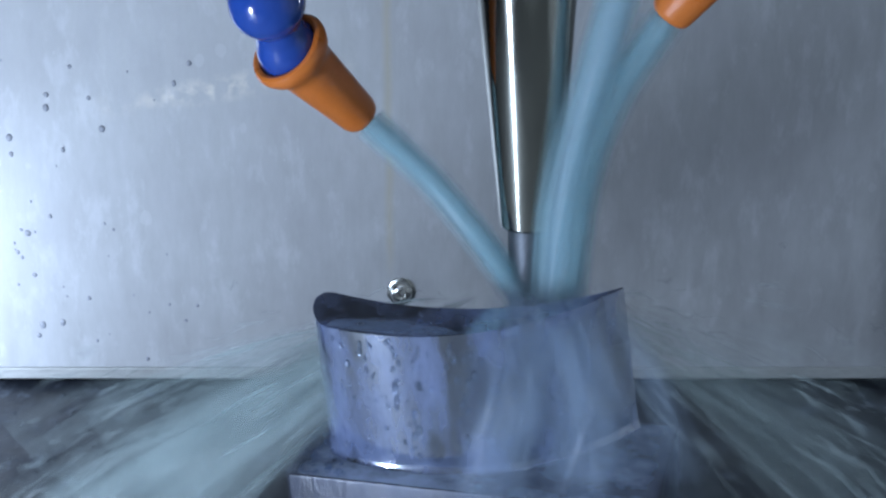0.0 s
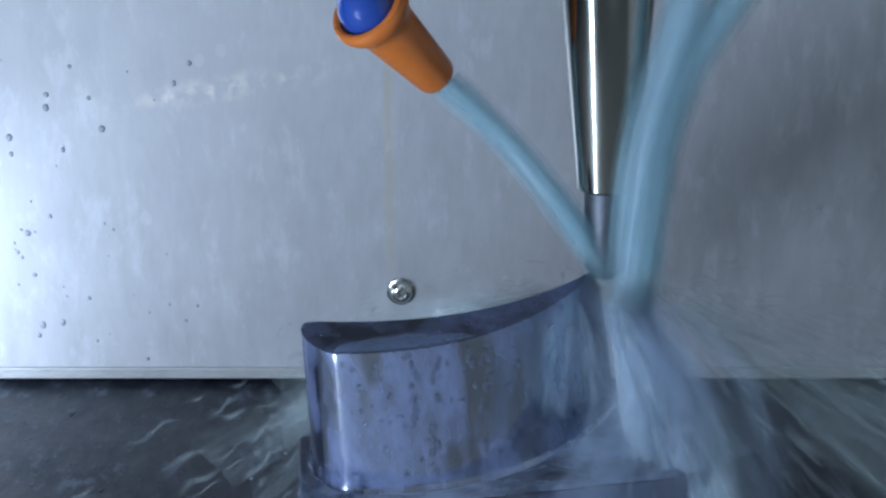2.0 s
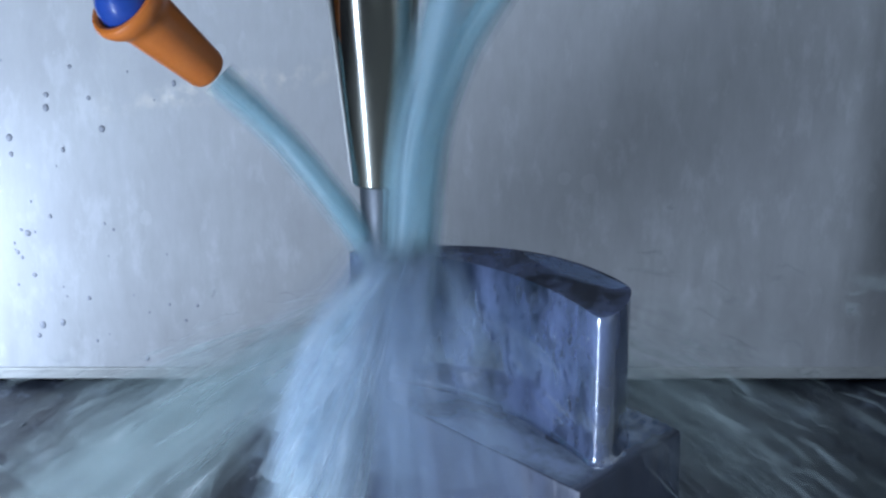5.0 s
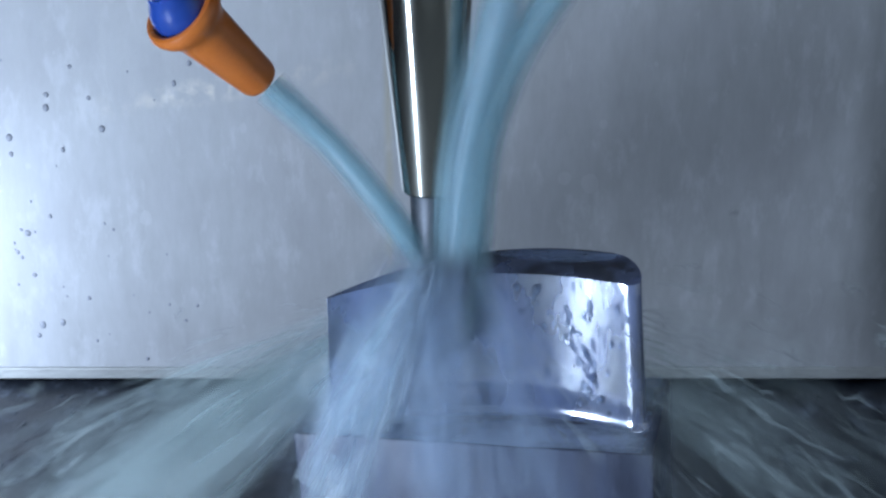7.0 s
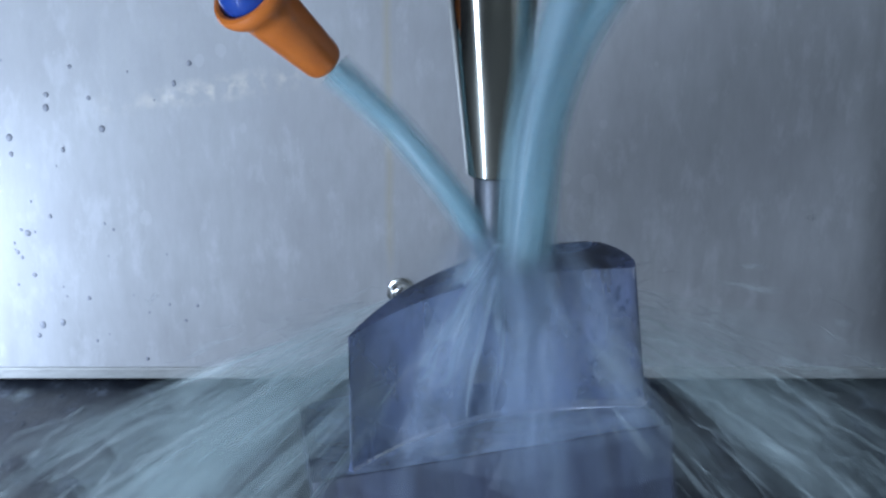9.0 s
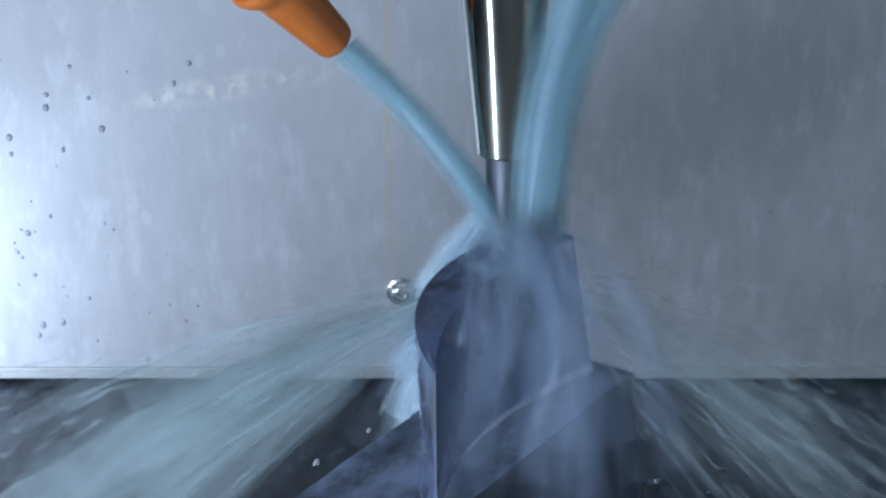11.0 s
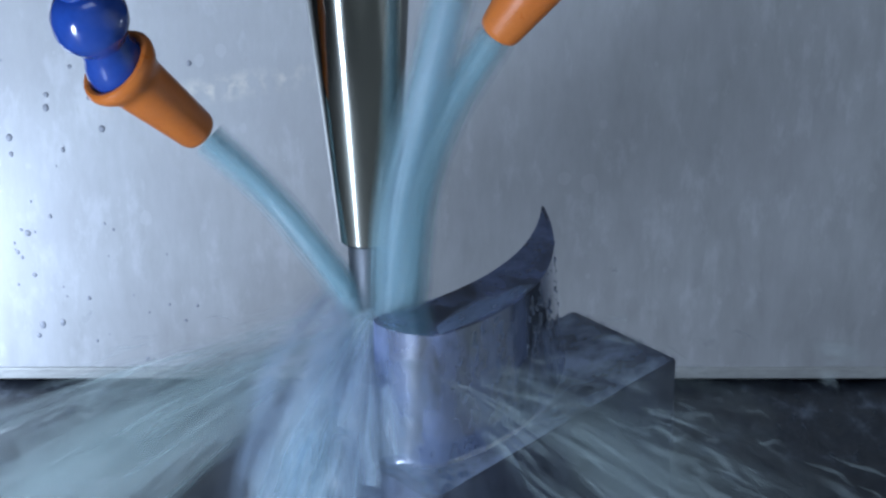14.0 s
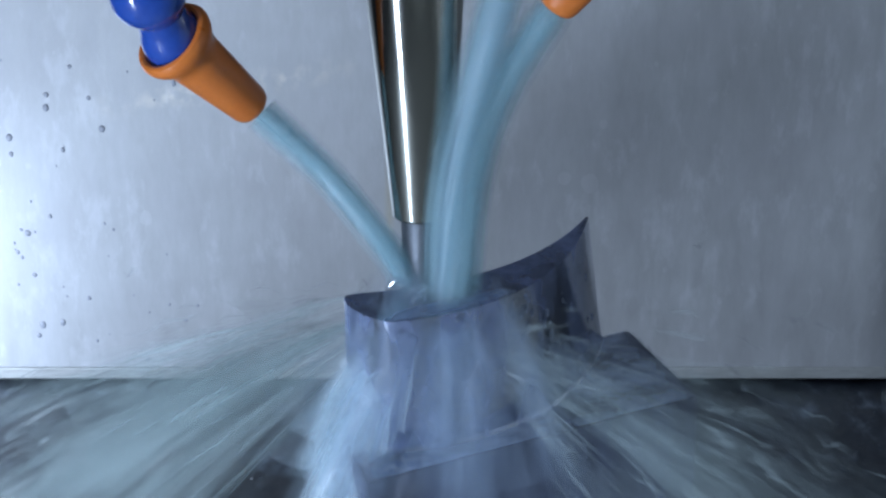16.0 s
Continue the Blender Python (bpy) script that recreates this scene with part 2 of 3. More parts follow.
faint_water = coolant("coolant_faint", MILK, 0.17, 9, 1.0, 0.14, 60.0, 0.0, 0.0, 0.32)
veil_water = coolant("coolant_veil", (0.47, 0.60, 0.76), 0.31, 5, 1.8, 0.2, 1.2, 0.6, 0.15)
spray_water = coolant("coolant_spray", (0.58, 0.71, 0.72), 0.52, 6, 3.2, 0.12, 1.3, 0.6, 0.12)
plume_water = coolant("coolant_plume", (0.68, 0.82, 0.89), 1.0, 4, 1.3, 0.3, 1.2, 0.35, 0.1)
haze_water = coolant("coolant_haze", (0.58, 0.71, 0.72), 0.23, 6, 3.4, 0.12, 1.3, 0.7, 0.15)
streak_water = coolant("coolant_streak", (0.62, 0.74, 0.75), 0.42, 2, 1.2, 0.3, 1.4, 0.0, 0.35, 0.4)
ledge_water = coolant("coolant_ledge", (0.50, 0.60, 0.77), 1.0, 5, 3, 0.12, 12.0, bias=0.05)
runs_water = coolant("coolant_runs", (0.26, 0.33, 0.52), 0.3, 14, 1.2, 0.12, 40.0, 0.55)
top_water = coolant("coolant_top", (0.42, 0.54, 0.74), 1.0, 2, 3, 0.45, 5.0, 0.3)


def glass_water():
    m, nt, out = material("clear_drops")
    p = node(nt, "BsdfPrincipled", Roughness=0.04, IOR=1.33)
    put(p, "Base Color", (0.75, 0.85, 1, 1)), put(p, "Transmission Weight", 0.95)
    nt.links.new(p.outputs[0], out.inputs[0])
    return m


clear_water = glass_water()
dark_drop = surface("dirty_drop", (0.18, 0.19, 0.22), (0.30, 0.32, 0.36), 0.3, 0.0, 300)


# ---- mesh helpers ----
def part(name, bm, mat, parent=None, label="", smooth=True):
    bmesh.ops.scale(bm, vec=(MM, MM, MM), verts=bm.verts)
    bmesh.ops.recalc_face_normals(bm, faces=bm.faces)
    me = bpy.data.meshes.new(name)
    bm.to_mesh(me)
    bm.free()
    for mt in (mat if isinstance(mat, (list, tuple)) else [mat]):
        me.materials.append(mt)
    if smooth:
        me.shade_smooth()
        me.set_sharp_from_angle(angle=radians(38))
    ob = new(name, me)
    if parent:
        ob.parent = parent
    if label:
        ob["label"] = label
    return ob


def empty(name, label, category, group="", kind=""):
    ob = new(name)
    ob.empty_display_size = 0.01
    return tagged(ob, label, category, group, kind)


def box(bm, x0, x1, y0, y1, z0, z1, bevel=0.0):
    r = bmesh.ops.create_cube(bm, size=1)
    vs = r["verts"]
    for v in vs:
        v.co = Vector(((x0 + x1) / 2 + v.co.x * (x1 - x0), (y0 + y1) / 2 + v.co.y * (y1 - y0), (z0 + z1) / 2 + v.co.z * (z1 - z0)))
    if bevel:
        es = list({e for v in vs for e in v.link_edges})
        bmesh.ops.bevel(bm, geom=es, offset=bevel, segments=2, affect="EDGES", profile=0.5)


def lathe(bm, profile, frame_m=Matrix(), seg=48, close=True):
    """Turns (radius, height) pairs about the frame's z."""
    rings = []
    for r, h in profile:
        if r < 1e-6:
            rings.append([bm.verts.new(frame_m @ Vector((0, 0, h)))])
        else:
            rings.append([bm.verts.new(frame_m @ Vector((r * math.cos(2 * math.pi * i / seg), r * math.sin(2 * math.pi * i / seg), h))) for i in range(seg)])
    for a, b in zip(rings, rings[1:]):
        for i in range(seg):
            j = (i + 1) % seg
            f = [a[i % len(a)], a[j % len(a)], b[j % len(b)], b[i % len(b)]]
            f = list(dict.fromkeys(f))
            if len(f) > 2:
                bm.faces.new(f)


def axis_frame(a, b):
    """A frame at a whose z points to b."""
    q = (Vector(b) - Vector(a)).to_track_quat("Z", "Y").to_matrix().to_4x4()
    return Matrix.Translation(a) @ q


def sheet(bm, fn, nu, nv, mat=0):
    """A surface from fn(u, v), u and v in 0..1, with its UVs."""
    uv = bm.loops.layers.uv.verify()
    grid = [[bm.verts.new(fn(i / nu, j / nv)) for j in range(nv + 1)] for i in range(nu + 1)]
    for i in range(nu):
        for j in range(nv):
            f = bm.faces.new((grid[i][j], grid[i + 1][j], grid[i + 1][j + 1], grid[i][j + 1]))
            f.material_index = mat
            for lp, (a, b) in zip(f.loops, ((i, j), (i + 1, j), (i + 1, j + 1), (i, j + 1))):
                lp[uv].uv = (a / nu, b / nv)


def bezier(pts, s):
    """A smooth curve through the points, s in 0..1."""
    pts = [Vector(p) for p in pts]
    pts = [pts[0] * 2 - pts[1]] + pts + [pts[-1] * 2 - pts[-2]]
    n = len(pts) - 3
    i = min(int(s * n), n - 1)
    k = s * n - i
    a, b, c, d = pts[i:i + 4]
    return 0.5 * ((2 * b) + (c - a) * k + (2 * a - 5 * b + 4 * c - d) * k * k + (3 * b - a - 3 * c + d) * k ** 3)


# ---- enclosure ----
def structure(name, bm, mat, label, category):
    return tagged(part(name, bm, mat, smooth=False), label, category, kind="structure")


def build_enclosure():
    bm = bmesh.new()
    box(bm, -480, 480, 60, 254, -170, -146)
    structure("floor", bm, bed_dark, "dark wet machine bed splashed with coolant", "machine bed")
    # unseen grey plate, added to lighten what blade and holder reflect
    bm = bmesh.new()
    box(bm, -480, 480, -560, 59.5, -172, -147)
    structure("reflector_plate", bm, reflector_steel, "unseen grey steel plate before the machine bed, added for lighter reflections", "chip tray")
    bm = bmesh.new()
    box(bm, -480, 480, 250, 254, -138.5, 30)
    structure("wall_north", bm, steel_wall, "brushed stainless steel splash panel with drips and spots", "panel")
    bm = bmesh.new()
    box(bm, -480, 480, 249.0, 254, -143.2, -138.5, 0.6)
    structure("trim", bm, lip_paint, "pale worn sealing strip along the foot of the steel panel", "trim")
    # unseen black folds, added so the blade's flat top reflects dark
    bm = bmesh.new()
    for k in range(24):
        box(bm, -480, 480, 250 + 6 * (k % 2), 262, 30.5 + k * 18, 48 + k * 18)
    structure("wall_dark_folds", bm, reflected_black, "unseen black folds above the steel panel, added to darken reflections", "way cover")
    bm = bmesh.new()
    box(bm, -480, 480, 263, 267, -170, 470)
    structure("wall_backing", bm, bed_dark, "dark backing behind the steel panel", "wall")
    for name, b in (("wall_west", (-484, -480, -560, 254, -170, 470)), ("wall_east", (480, 484, -560, 254, -170, 470)), ("wall_south", (-484, 484, -564, -560, -170, 470))):
        bm = bmesh.new()
        box(bm, *b)
        # the unseen west side is black so the holder mirrors a dark band
        structure(name, bm, reflected_black if name == "wall_west" else enclosure_paint, "painted side of the machine enclosure, out of view", "wall")
    bm = bmesh.new()
    box(bm, -484, 484, -564, 254, 470, 474)
    structure("ceiling", bm, enclosure_paint, "grey painted top of the machine enclosure", "ceiling")
    screw = empty("screw", "round-headed steel screw in the stainless panel", "screw")
    screw.location = Vector((-15.6, 249.9, -107.6)) * MM
    back = axis_frame((0, 0, 0), (0, -1, 0))
    bm = bmesh.new()
    lathe(bm, [(0, 0), (5.4, 0), (5.4, 0.5), (5.0, 0.8), (0, 0.8)], back, 32)
    part("washer", bm, steel_screw, screw, "dull steel washer")
    bm = bmesh.new()
    lathe(bm, [(4.3, 0.8), (4.3, 1.6), (3.7, 2.9), (2.6, 3.6), (2.0, 3.7), (1.7, 2.4), (0, 2.4)], back, 32)
    part("head", bm, steel_screw, screw)


# ---- spindle, hoses, jets (all in the tool's frame) ----
def build_spindle():
    th = empty("milling_spindle", "slim tapered steel tool holder with a ball-nosed cutter", "machine spindle")
    lean = axis_frame((0, 0, 0), (-1.3, 0, 45))
    bm = bmesh.new()
    lathe(bm, [(4.3, 0.1), (5.3, 0), (5.8, 0.5), (10.4, 57), (10.6, 60), (20, 61), (21, 62), (21, 74), (0, 74)], lean, 64)
    part("tool_holder", bm, steel_holder, th, "polished tapered steel holder")
    bm = bmesh.new()
    lathe(bm, [(0, -19), (1.6, -18.7), (3.0, -17.8), (3.9, -16.4), (4.2, -14.8), (4.2, 0.3), (0, 0.3)], lean, 40)
    part("cutter", bm, carbide, th, "dull grey carbide cutter")
    bm = bmesh.new()
    lathe(bm, [(0, 74), (34, 74), (36, 76), (36, 110), (60, 116), (60, 200), (0, 200)], seg=64)
    part("spindle_nose", bm, steel_block, th)
    return th


def hose_ball(bm, a, b, r):
    """One link of a jointed hose: a round belly, then a neck that runs into the next one."""
    f = axis_frame(a, b)
    L = (Vector(b) - Vector(a)).length
    end = max(L - r * 0.35, r * 1.15)
    lathe(bm, [(0, -r * 0.86), (r * 0.42, -r * 0.84), (r * 0.68, -r * 0.72), (r * 0.9, -r * 0.42), (r, 0), (r * 0.99, r * 0.16), (r * 0.93, r * 0.4), (r * 0.8, r * 0.62), (r * 0.68, r * 0.78),
               (r * 0.62, r * 0.95), (r * 0.62, end), (0, end + 0.4)], f, 48)


def build_hose(tip, rim, chain, label):
    """A jointed hose: its orange nozzle, then blue links up to the spindle."""
    th = empty("coolant_hose", label, "hose", "coolant hoses")
    f = axis_frame(tip, rim)
    L = (Vector(rim) - Vector(tip)).length
    bm = bmesh.new()
    lathe(bm, [(2.6, 1.6), (2.9, 0.3), (3.4, 0), (3.8, 0.35), (4.1, 1.3), (5.5, L - 6.5), (5.75, L - 5.2), (6.5, L - 3.9), (7.2, L - 2.9), (7.7, L - 1.7), (7.8, L - 0.7),
               (7.4, L + 0.1), (6.8, L + 0.35), (6.2, L + 0.1), (5.9, L - 0.6), (5.8, L - 4), (5.0, L - 9), (2.6, L - 12), (2.6, 1.6)], f, 56)
    part("nozzle", bm, orange_plastic, th, "orange plastic nozzle")
    pts = [Vector(rim).lerp(Vector(tip), 0.03)] + [Vector(c) for c in chain]
    g = axis_frame(pts[0], pts[1])
    bm = bmesh.new()
    lathe(bm, [(0, -5.6), (2.8, -5.1), (4.7, -3.6), (5.5, -1.8), (5.78, 0.2), (5.65, 1.6), (5.3, 2.8), (4.9, 3.8), (4.65, 5), (4.6, 8), (0, 8.2)], g, 48)
    part("link_end", bm, blue_plastic, th, "glossy blue ball end in the nozzle's socket")
    for a, b in zip(pts[1:], pts):
        bm = bmesh.new()
        hose_ball(bm, a, b, 7.0)
        part("link", bm, blue_plastic, th, "glossy blue ball link")
    return th


def build_jet(ctrl, r0, r1, seed, waters):
    """A solid stream along a curve, with a ragged, streaked skin."""
    bm = bmesh.new()

    def fn(k, grow):
        def at(u, v):
            c = bezier(ctrl, v)
            d = (bezier(ctrl, min(v + 0.01, 1)) - bezier(ctrl, max(v - 0.01, 0))).normalized()
            side = d.cross(Vector((0, 1, 0))).normalized()
            dep = side.cross(d)
            a = -math.pi / 2 + math.pi * 2 * u
            r = (r0 + (r1 - r0) * v) * grow
            n = noise.noise(Vector((math.cos(a) * 1.3, math.sin(a) * 1.3, v * 3.0 + seed * 7.1 + k)))
            r *= 1 + 0.22 * n * min(1, v * 4)
            return c + side * math.cos(a) * r - dep * math.sin(a) * r
        return at
    for k, grow in enumerate((0.5, 0.68, 0.84, 0.98, 1.12, 1.28, 1.46)):
        sheet(bm, fn(k * 3.1, grow), 24, 36, 0 if k < 2 else 1 if k < 5 else 2)
    ob = part("coolant_jet", bm, waters)
    return tagged(ob, "milky blue-green stream of coolant from a nozzle to the cutter", "coolant", "coolant jets", "stuff")


def ribbon(bm, path, w0, w1, twist, seed, nv=14, mat=0, nu=6):
    """A strip of water along path(v), that widens and wavers on its way."""
    def at(u, v):
        c = path(v)
        d = (path(v + 0.02) - path(v - 0.02)).normalized()
        ref = Vector((math.sin(twist), -math.cos(twist), 0.35))
        side = d.cross(ref).normalized()
        n = noise.noise(Vector((v * 3, u * 2, seed * 5.17)))
        w = w0 + (w1 - w0) * v
        return c + side * ((u - 0.5) * w * (1 + 0.35 * n)) + d.cross(side) * (w * 0.22 * n + w * 0.25 * (u - 0.5) ** 2)
    sheet(bm, at, nu, nv, mat)


def build_curtain():
    """Coolant that falls from the cutter's foot in loose strands."""
    rnd = random.Random(21)
    bm = bmesh.new()
    for k in range(54):
        x0, y0 = rnd.uniform(-9, 9), rnd.uniform(-4, 2)
        x1, y1 = x0 * 1.2 + rnd.gauss(0, 13), rnd.uniform(-27, -14)
        top, low = rnd.uniform(-13, -7), rnd.uniform(-68, -46)

        def path(v, k=k, x0=x0, y0=y0, x1=x1, y1=y1, top=top, low=low):
            v = max(v, 0)
            sway = 3.5 * v * noise.noise(Vector((v * 2.2, k * 3.3, 7.0)))
            return Vector((x0 + (x1 - x0) * v + sway, y0 + (y1 - y0) * min(1, v / 0.45) ** 0.8, top + (low - top) * (0.45 * v + 0.55 * v * v)))
        ribbon(bm, path, rnd.uniform(3, 6), rnd.uniform(7, 16), rnd.uniform(-0.7, 0.7), k, 18)
    ob = part("coolant_curtain", bm, veil_water)
    return tagged(ob, "falling strands of milky blue coolant below the cutter", "coolant", "", "stuff")


def build_spray(seed, length, spread, elev, lift, fall, layers, streaks, water, wide=(0.07, 0.2)):
    """A fan of flung coolant along +x: thin torn sheets, and short blurred streaks of drops."""
    rnd = random.Random(seed)
    bm = bmesh.new()

    def path(az, el, s):
        d = s * length
        return Vector((d * math.cos(az), d * math.sin(az), d * math.tan(el) - fall * s * s))

    def strand(s0, s1, w0, w1, az, el, k, nu, nv, mat):
        def along(v):
            c = path(az, el, s0 + (s1 - s0) * v)
            return c + Vector((0, 0, 0.02 * length * noise.noise(Vector((v * 2.5, k * 1.7, seed)))))
        ribbon(bm, along, w0, w1, rnd.uniform(-1.2, 1.2), seed * 31 + k, nv, mat, nu)
    for k in range(layers):
        s0 = rnd.uniform(0.0, 0.35)
        strand(s0, s0 + rnd.uniform(0.3, 0.8), rnd.uniform(1.5, 4), length * rnd.uniform(*wide),
               radians(rnd.gauss(0, spread * 0.55)), radians(elev + rnd.gauss(0, lift)), k, 6, 12, 0)
    for k in range(streaks):
        s0 = rnd.uniform(0.08, 1.1)
        w = rnd.uniform(0.6, 2.0) * (1 + 1.4 * rnd.random() ** 3) * (0.5 + s0)
        strand(s0, s0 + rnd.uniform(0.05, 0.2) * (60 / length) ** 0.5, w * 0.6, w,
               radians(rnd.gauss(0, spread * 0.62)), radians(elev + rnd.gauss(0, lift * 1.25)), 500 + k, 2, 3, 1)
    ob = part("coolant_spray", bm, [water, streak_water])
    return tagged(ob, "fan of milky coolant spray flung off the workpiece", "coolant", "coolant spray", "stuff")


# ---- workpiece ----
CHORD0, CHORD1, HEIGHT = -30.5, 30.3, 31.0


def section(s, side):
    """A point of the blade's section: s along the chord, side -1 outer, +1 inner."""
    x = CHORD0 + (CHORD1 - CHORD0) * s
    camber = -10.4 * 4 * s * (1 - s)
    k = min(s / 0.055, 1)
    nose = math.sqrt(max(0, 1 - (1 - k) ** 2))
    half = 0.5 * (0.5 + 14.5 * (1 - s ** 1.6)) * nose
    return Vector((x, camber + side * half, 0))


def build_workpiece():
    th = empty("turbine_blade", "shiny milled steel turbine blade on its uncut block, wet with coolant", "workpiece")
    ss = [0.5 - 0.5 * math.cos(math.pi * i / 44) for i in range(45)]
    ss = [s ** 1.25 for s in ss]
    ring = [section(s, -1) for s in ss] + [section(s, 1) for s in reversed(ss[1:-1])]
    bm = bmesh.new()
    levels = []
    sides = [(s, -1) for s in ss] + [(s, 1) for s in reversed(ss[1:-1])]
    for h in [2.6 * j for j in range(11)] + [27.6, 28.8, 29.6, 30.2, 30.7, HEIGHT]:
        k = max(0, (h - 28) / (HEIGHT - 28))
        flare = 1.2 * (1 - math.sqrt(max(0, 1 - k * k)))
        row = []
        for p, (s, side) in zip(ring, sides):
            q, r = section(max(s - 0.01, 0), side), section(min(s + 0.01, 1), side)
            d = (r - q).normalized()
            out = Vector((d.y, -d.x, 0)) * (1 if side < 0 else -1)
            c = p + out * flare
            row.append(bm.verts.new(Vector((c.x + 0.077 * s * h, c.y + (0.073 - 0.137 * s) * h, -h))))
        levels.append(row)
    n = len(ring)
    for a, b in zip(levels, levels[1:]):
        for i in range(n):
            bm.faces.new((a[i], a[(i + 1) % n], b[(i + 1) % n], b[i]))
    bm.faces.new(levels[0])
    bm.faces.new(list(reversed(levels[-1])))
    edge = [e for e in bm.edges if abs(e.verts[0].co.z) < 1e-6 and abs(e.verts[1].co.z) < 1e-6]
    bmesh.ops.bevel(bm, geom=edge, offset=0.22, segments=2, affect="EDGES", profile=0.5)
    part("airfoil", bm, steel_blade, th, "curved bright steel airfoil")
    bm = bmesh.new()
    box(bm, -33.1, 39.9, -22.1, 8.4, -HEIGHT - 80, -HEIGHT + 0.2, 0.7)
    ob = part("root_block", bm, steel_block, th, "dark sawn steel root block")
    ob.rotation_euler = (0, 0, radians(-15.7))
    return th


build_enclosure()
spindle = build_spindle()
hose_a = build_hose((-32.7, 3.0, 21.1), (-45.3, -9.5, 37.3), [(-48.0, -15.0, 47.0), (-49.8, -17.0, 59.0), (-46.2, -16.0, 71.1), (-37.7, -13.0, 82.1)], "blue jointed coolant hose with an orange nozzle")
hose_b = build_hose((24.6, -5, 42.2), (34.8, -9.5, 57.2), [(40.5, -10.5, 66), (44, -11, 77), (42, -11, 88)], "blue jointed coolant hose with a short orange nozzle")
hose_c = build_hose((17.5, -8, 58), (22, -11, 74), [(26, -11.5, 84), (30, -12, 95)], "blue jointed coolant hose high on the spindle")
jet_mix = [jet_water, mist_water, faint_water]
jets = [
    build_jet([(-30.9, 3.2, 19.8), (-19.0, 2.0, 8.5), (-10.0, -1.5, -1.7), (-3.0, -3.0, -12.0), (0.4, -4.4, -19.3)], 2.7, 2.3, 1, jet_mix),
    build_jet([(24.2, -5, 41.8), (15.6, -4, 27.1), (9.9, -4, 10.4), (7.6, -5, -8), (6.4, -5.4, -21), (6.0, -5.6, -30)], 2.9, 3.9, 2, jet_mix),
    build_jet([(18.2, -8, 58), (15.0, -7, 45), (10.4, -6, 27), (6.4, -6, 9), (5.0, -5.6, -8), (4.6, -5.6, -21), (4.7, -5.8, -30)], 3.5, 4.0, 3, [thin_water, mist_water, faint_water]),
]
curtain = build_curtain()
spray_a = build_spray(11, 132, 36, -25, 6, 26, 58, 330, spray_water)
spray_b = build_spray(12, 115, 34, -24, 9, 30, 40, 360, haze_water)
spray_c = build_spray(13, 26, 44, -57, 7, 16, 150, 60, plume_water, (0.3, 0.75))
blade = build_workpiece()


def skin(s, side, h):
    """A place on the airfoil's side, h below its top, and the way out of it."""
    p, q = section(s, side), section(min(s + 0.01, 1), side)
    d = (q - p).normalized()
    out = Vector((d.y, -d.x, 0)) * (1 if side < 0 else -1)
    return Vector((p.x + 0.077 * s * h, p.y + (0.073 - 0.137 * s) * h, -h)), out


def dome(bm, c, out, r, tall, high):
    """A small bead of water on a surface."""
    up = Vector((0, 0, 1)) if abs(out.z) < 0.9 else Vector((0, 1, 0))
    side = up.cross(out).normalized()
    up = out.cross(side)
    rings = []
    for k, hgt in ((1.0, -0.05), (0.82, 0.55), (0.45, 0.88)):
        rings.append([bm.verts.new(c + side * math.cos(a) * r * k + up * math.sin(a) * r * tall * k + out * r * high * hgt) for a in (i * math.pi / 4 for i in range(8))])
    top = bm.verts.new(c + out * r * high)
    for a, b in zip(rings, rings[1:]):
        for i in range(8):
            bm.faces.new((a[i], a[(i + 1) % 8], b[(i + 1) % 8], b[i]))
    for i in range(8):
        bm.faces.new((rings[-1][i], rings[-1][(i + 1) % 8], top))


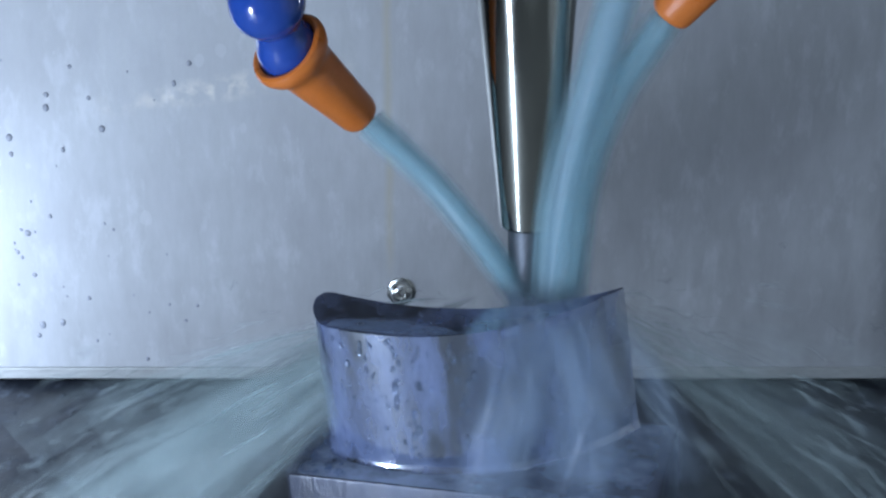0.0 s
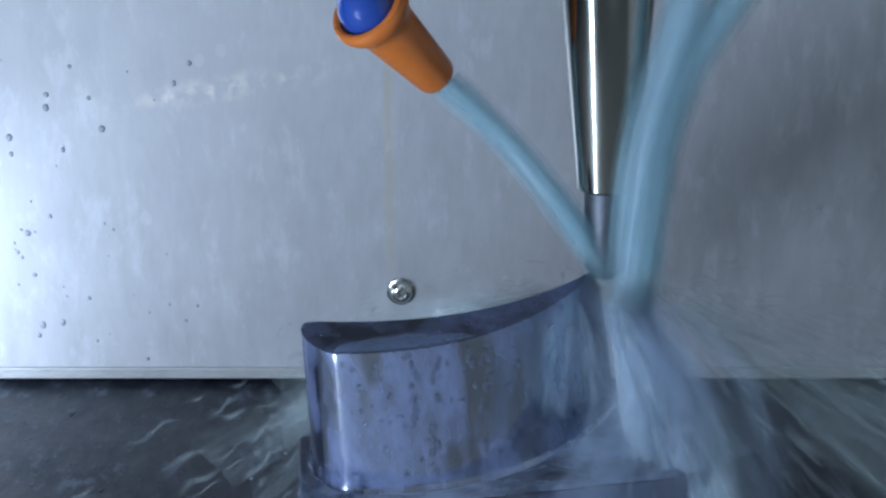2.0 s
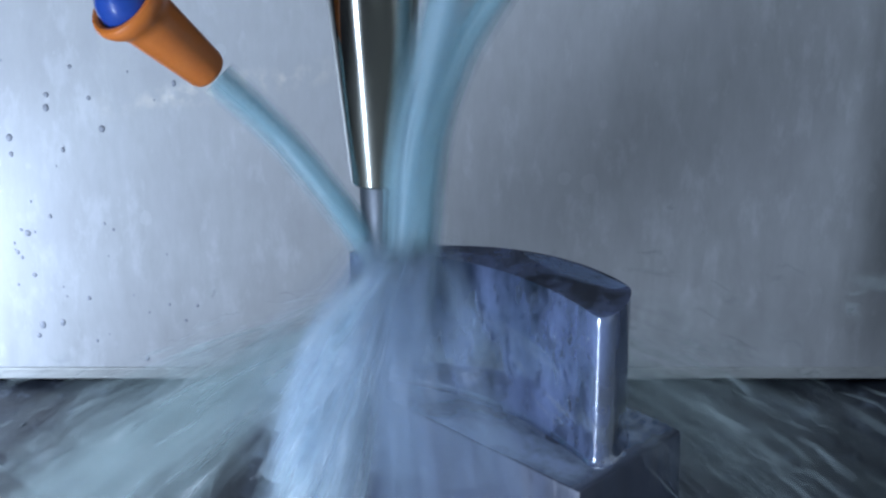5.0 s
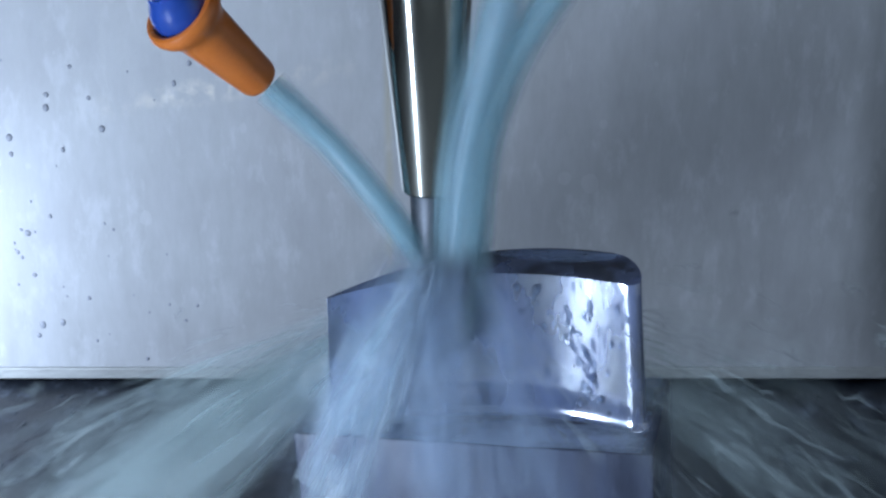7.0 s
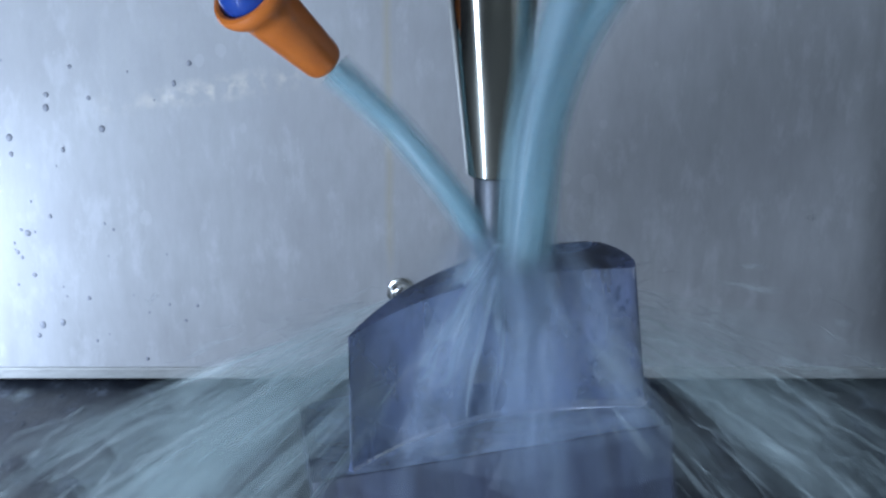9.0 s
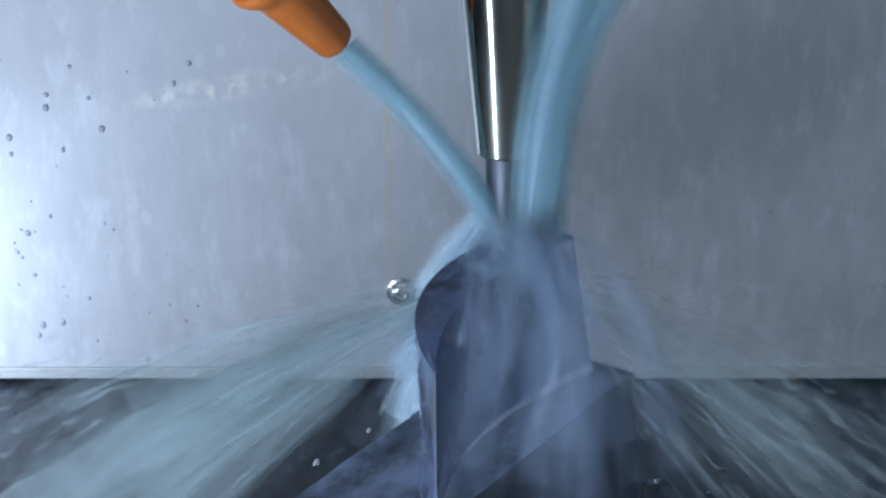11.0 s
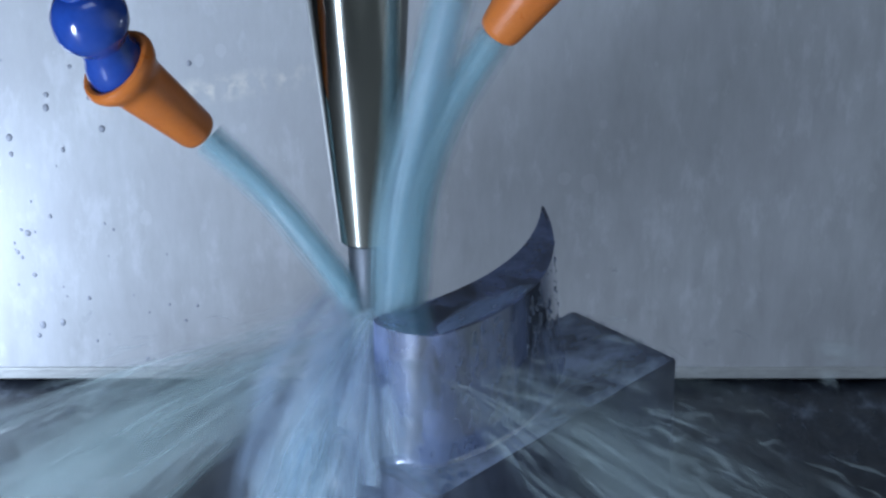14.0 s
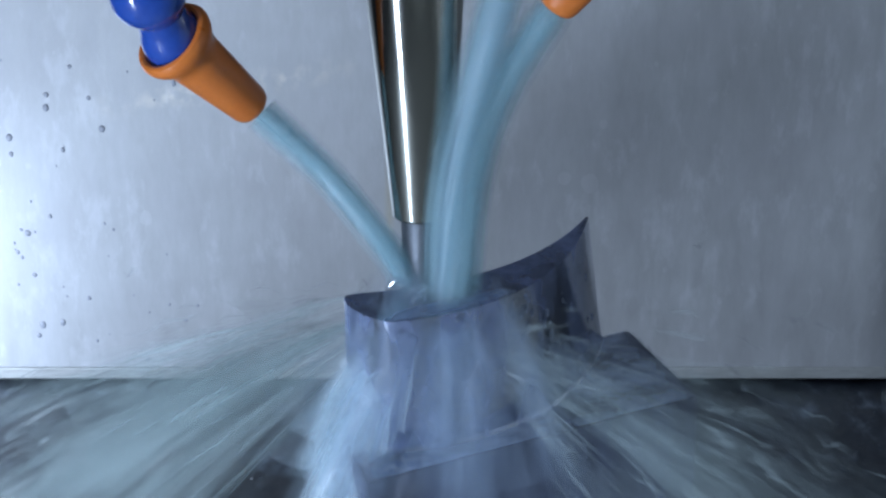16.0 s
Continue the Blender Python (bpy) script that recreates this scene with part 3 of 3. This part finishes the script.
def build_blade_water():
    rnd = random.Random(5)
    bm = bmesh.new()
    for i in range(300):
        side = rnd.choice((-1, 1))
        c, out = skin(rnd.uniform(0.06, 0.97), side, rnd.uniform(1, HEIGHT - 1))
        r = 0.16 + 0.5 * rnd.random() ** 3
        dome(bm, c, out, r, rnd.choice((1, 1, 1.2, 1.6, 2.6)), 0.55)
    for i in range(26):
        # short chains of beads that run together down the skin
        side = rnd.choice((-1, 1, 1))
        s0, h0 = rnd.uniform(0.08, 0.6), rnd.uniform(2, HEIGHT - 10)
        for k in range(rnd.randint(3, 7)):
            c, out = skin(s0 + 0.012 * k * rnd.uniform(-1, 0.6), side, min(h0 + 1.5 * k, HEIGHT - 1))
            dome(bm, c, out, rnd.uniform(0.35, 0.75), rnd.uniform(1.2, 2.2), 0.5)
    for i in range(60):
        p = section(rnd.uniform(0.05, 0.9), rnd.uniform(-0.9, 0.9))
        dome(bm, Vector((p.x, p.y, 0)), Vector((0, 0, 1)), 0.2 + 0.4 * rnd.random() ** 2, 1, 0.4)
    turn = Matrix.Rotation(radians(-15.7), 4, "Z")
    for i in range(90):
        # froth at the corner of the ledge before the blade's nose
        p = turn @ Vector((-32.6 + 11 * rnd.random() ** 1.6, -21.6 + 13 * rnd.random() ** 1.4, 0))
        dome(bm, Vector((p.x, p.y, -HEIGHT + 0.4)), Vector((0, 0, 1)), 0.25 + 0.7 * rnd.random() ** 2, rnd.uniform(1, 1.6), 0.8)
    drops = tagged(part("water_drops", bm, clear_water), "clear coolant drops clinging to the milled blade", "drops", "", "stuff")
    bm = bmesh.new()

    def pool(u, v):
        s = 0.05 + 0.42 * v
        k = math.sin(math.pi * v) ** 0.6
        lo, hi = -0.95, -0.95 + 1.0 * k + 0.15 * noise.noise(Vector((v * 6, 0, 3)))
        p = section(s, lo + (hi - lo) * u)
        return Vector((p.x, p.y, 0.05 + 0.35 * math.sin(math.pi * u) * k))
    sheet(bm, pool, 8, 28)
    puddle = tagged(part("coolant_puddle", bm, top_water), "thin milky puddle of coolant on the blade's flat top", "coolant", "", "stuff")
    bm = bmesh.new()

    def ledge(u, v):
        p = turn @ Vector((-32.8 + 72.4 * u, -21.8 + 29.9 * v, 0))
        n = noise.noise(Vector((u * 7, v * 4, 1)))
        return Vector((p.x, p.y, -HEIGHT + 0.35 + 0.25 * n))
    sheet(bm, ledge, 40, 18)
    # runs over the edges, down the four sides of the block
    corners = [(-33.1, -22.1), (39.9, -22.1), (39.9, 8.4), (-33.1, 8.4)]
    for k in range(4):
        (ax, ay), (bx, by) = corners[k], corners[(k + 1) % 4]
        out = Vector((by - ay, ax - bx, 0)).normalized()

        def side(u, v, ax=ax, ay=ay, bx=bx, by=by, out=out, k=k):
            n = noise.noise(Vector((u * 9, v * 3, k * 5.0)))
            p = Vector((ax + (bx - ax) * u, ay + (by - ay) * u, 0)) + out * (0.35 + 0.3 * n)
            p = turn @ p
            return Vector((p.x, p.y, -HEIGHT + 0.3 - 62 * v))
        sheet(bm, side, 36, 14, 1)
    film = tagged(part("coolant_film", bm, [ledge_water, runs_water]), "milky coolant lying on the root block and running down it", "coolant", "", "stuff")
    return [drops, puddle, film]


def build_wall_drops():
    rnd = random.Random(8)
    bm = bmesh.new()
    for i in range(44):
        x = -158 + 72 * rnd.random() ** 1.5
        r = 0.35 + 0.95 * rnd.random() ** 2.2
        dome(bm, Vector((x, 249.95, rnd.uniform(-136, -20))), Vector((0, -1, 0)), r, rnd.uniform(1, 1.5), 0.3)
    return tagged(part("wall_drops", bm, dark_drop), "small dark coolant drops hanging on the steel panel", "drops", "", "stuff")


def build_floor_drops():
    rnd = random.Random(9)
    bm = bmesh.new()
    for i in range(420):
        x, y = rnd.uniform(-165, 165), rnd.uniform(150, 246)
        dome(bm, Vector((x, y, -146)), Vector((0, 0, 1)), 0.3 + 0.9 * rnd.random() ** 3, rnd.uniform(1, 3), 0.45)
    return tagged(part("floor_drops", bm, clear_water), "coolant drops and splashes on the dark machine bed", "drops", "", "stuff")


blade_water = build_blade_water()
build_wall_drops()
build_floor_drops()


def work_pose(x, y, z, turn, lean, tip):
    r = Matrix.Rotation(radians(tip), 4, "X") @ Matrix.Rotation(radians(lean), 4, "Y") @ Matrix.Rotation(radians(turn), 4, "Z")
    return Matrix.Translation(Vector((x, y, z)) * MM) @ r


def tool_at(t):
    for a, b in zip(TOOL, TOOL[1:]):
        if a[0] <= t <= b[0]:
            k = (t - a[0]) / (b[0] - a[0])
            return a[1] + (b[1] - a[1]) * k, a[2] + (b[2] - a[2]) * k


# seconds, heading of the three sprays and of the curtain (0 to the right, 180 to the left, seen from above; the curtain's 0 is to the front)
FLOW = [
    (0, 170, 5, 110, 15), (0.5, 175, 0, 100, 20), (1, 185, -5, 60, 22), (1.5, 160, 5, 0, 22), (2, 110, 10, -20, 25), (2.5, 60, -5, -30, 25), (3, 35, 5, -30, 25),
    (3.8, 70, 0, 45, 25), (4.6, 130, 5, 120, -10), (5.5, 190, 10, 190, -14), (6, 185, 0, 190, -14), (6.5, 180, 5, 175, -15), (7, 175, 0, 160, -10), (7.5, 180, -5, 140, -5),
    (8, 175, 5, 125, 0), (8.5, 180, 0, 115, 0), (9, 185, -5, 110, 5), (10, 180, 0, 130, 10), (11.5, 175, 5, 165, 25), (11.8, 177, 3, 165, 80), (12, 180, 0, 155, 140), (12.5, 185, -5, 155, 150),
    (12.75, 187, 3, 180, 75), (13, 190, 10, 195, -10), (13.5, 185, 12, 200, -25), (14, 180, 15, 200, -25), (14.5, 185, 0, 200, 0), (15, 180, 5, 198, 20),
    (15.5, 175, 0, 185, 10), (16, 180, 8, 165, 5),
]


def lower(t):
    """How far the jets fall past the blade's edge before they break up."""
    return 9 * max(0, min(1, (t - 1.2) / 0.8, (4.4 - t) / 1.0))


def motions():
    rows = [(t, pose(x * MM, 0, z * MM)) for t, x, z in TOOL]
    for ob in (spindle, hose_a, hose_b, hose_c, *jets):
        walk(ob, rows)
    for ob in (blade, *blade_water):
        walk(ob, [(t, work_pose(*r)) for t, *r in WORK])
    walk(curtain, [(row[0], pose((tool_at(row[0])[0] + 2) * MM, (4 if row[0] > 13.9 or 7.9 < row[0] < 9.6 else -5) * MM, (tool_at(row[0])[1] - lower(row[0])) * MM, 0, 0, row[4])) for row in FLOW])
    for i, (ob, tilt) in enumerate(((spray_a, 4), (spray_b, -3), (spray_c, 3))):
        out = []
        for j, row in enumerate(FLOW):
            t = row[0]
            x, z = tool_at(t)
            y = (14, 10, -6)[i]
            if i == 0 and row[1] > 165:
                # the jets run along the blade before they leave it
                x = min(max(x, -16), 6)
            if i < 2:
                z -= 0.8 * max(0, z - 6)
            if i == 1 and t > 13.7:
                y = -12
            if i == 2:
                z -= lower(t)
                y = 22 if 11 < t < 12.6 else y
            out.append((t, pose((x + (3, 3, 1)[i]) * MM, y * MM, (z - (20, 18, 12)[i]) * MM, 0, 0, row[1 + i])
                        @ pose(0, 0, 0, tilt * math.sin(j * 2.3 + i), 3 * math.sin(j * 1.7 + i * 2), 0)))
        walk(ob, out)


motions()
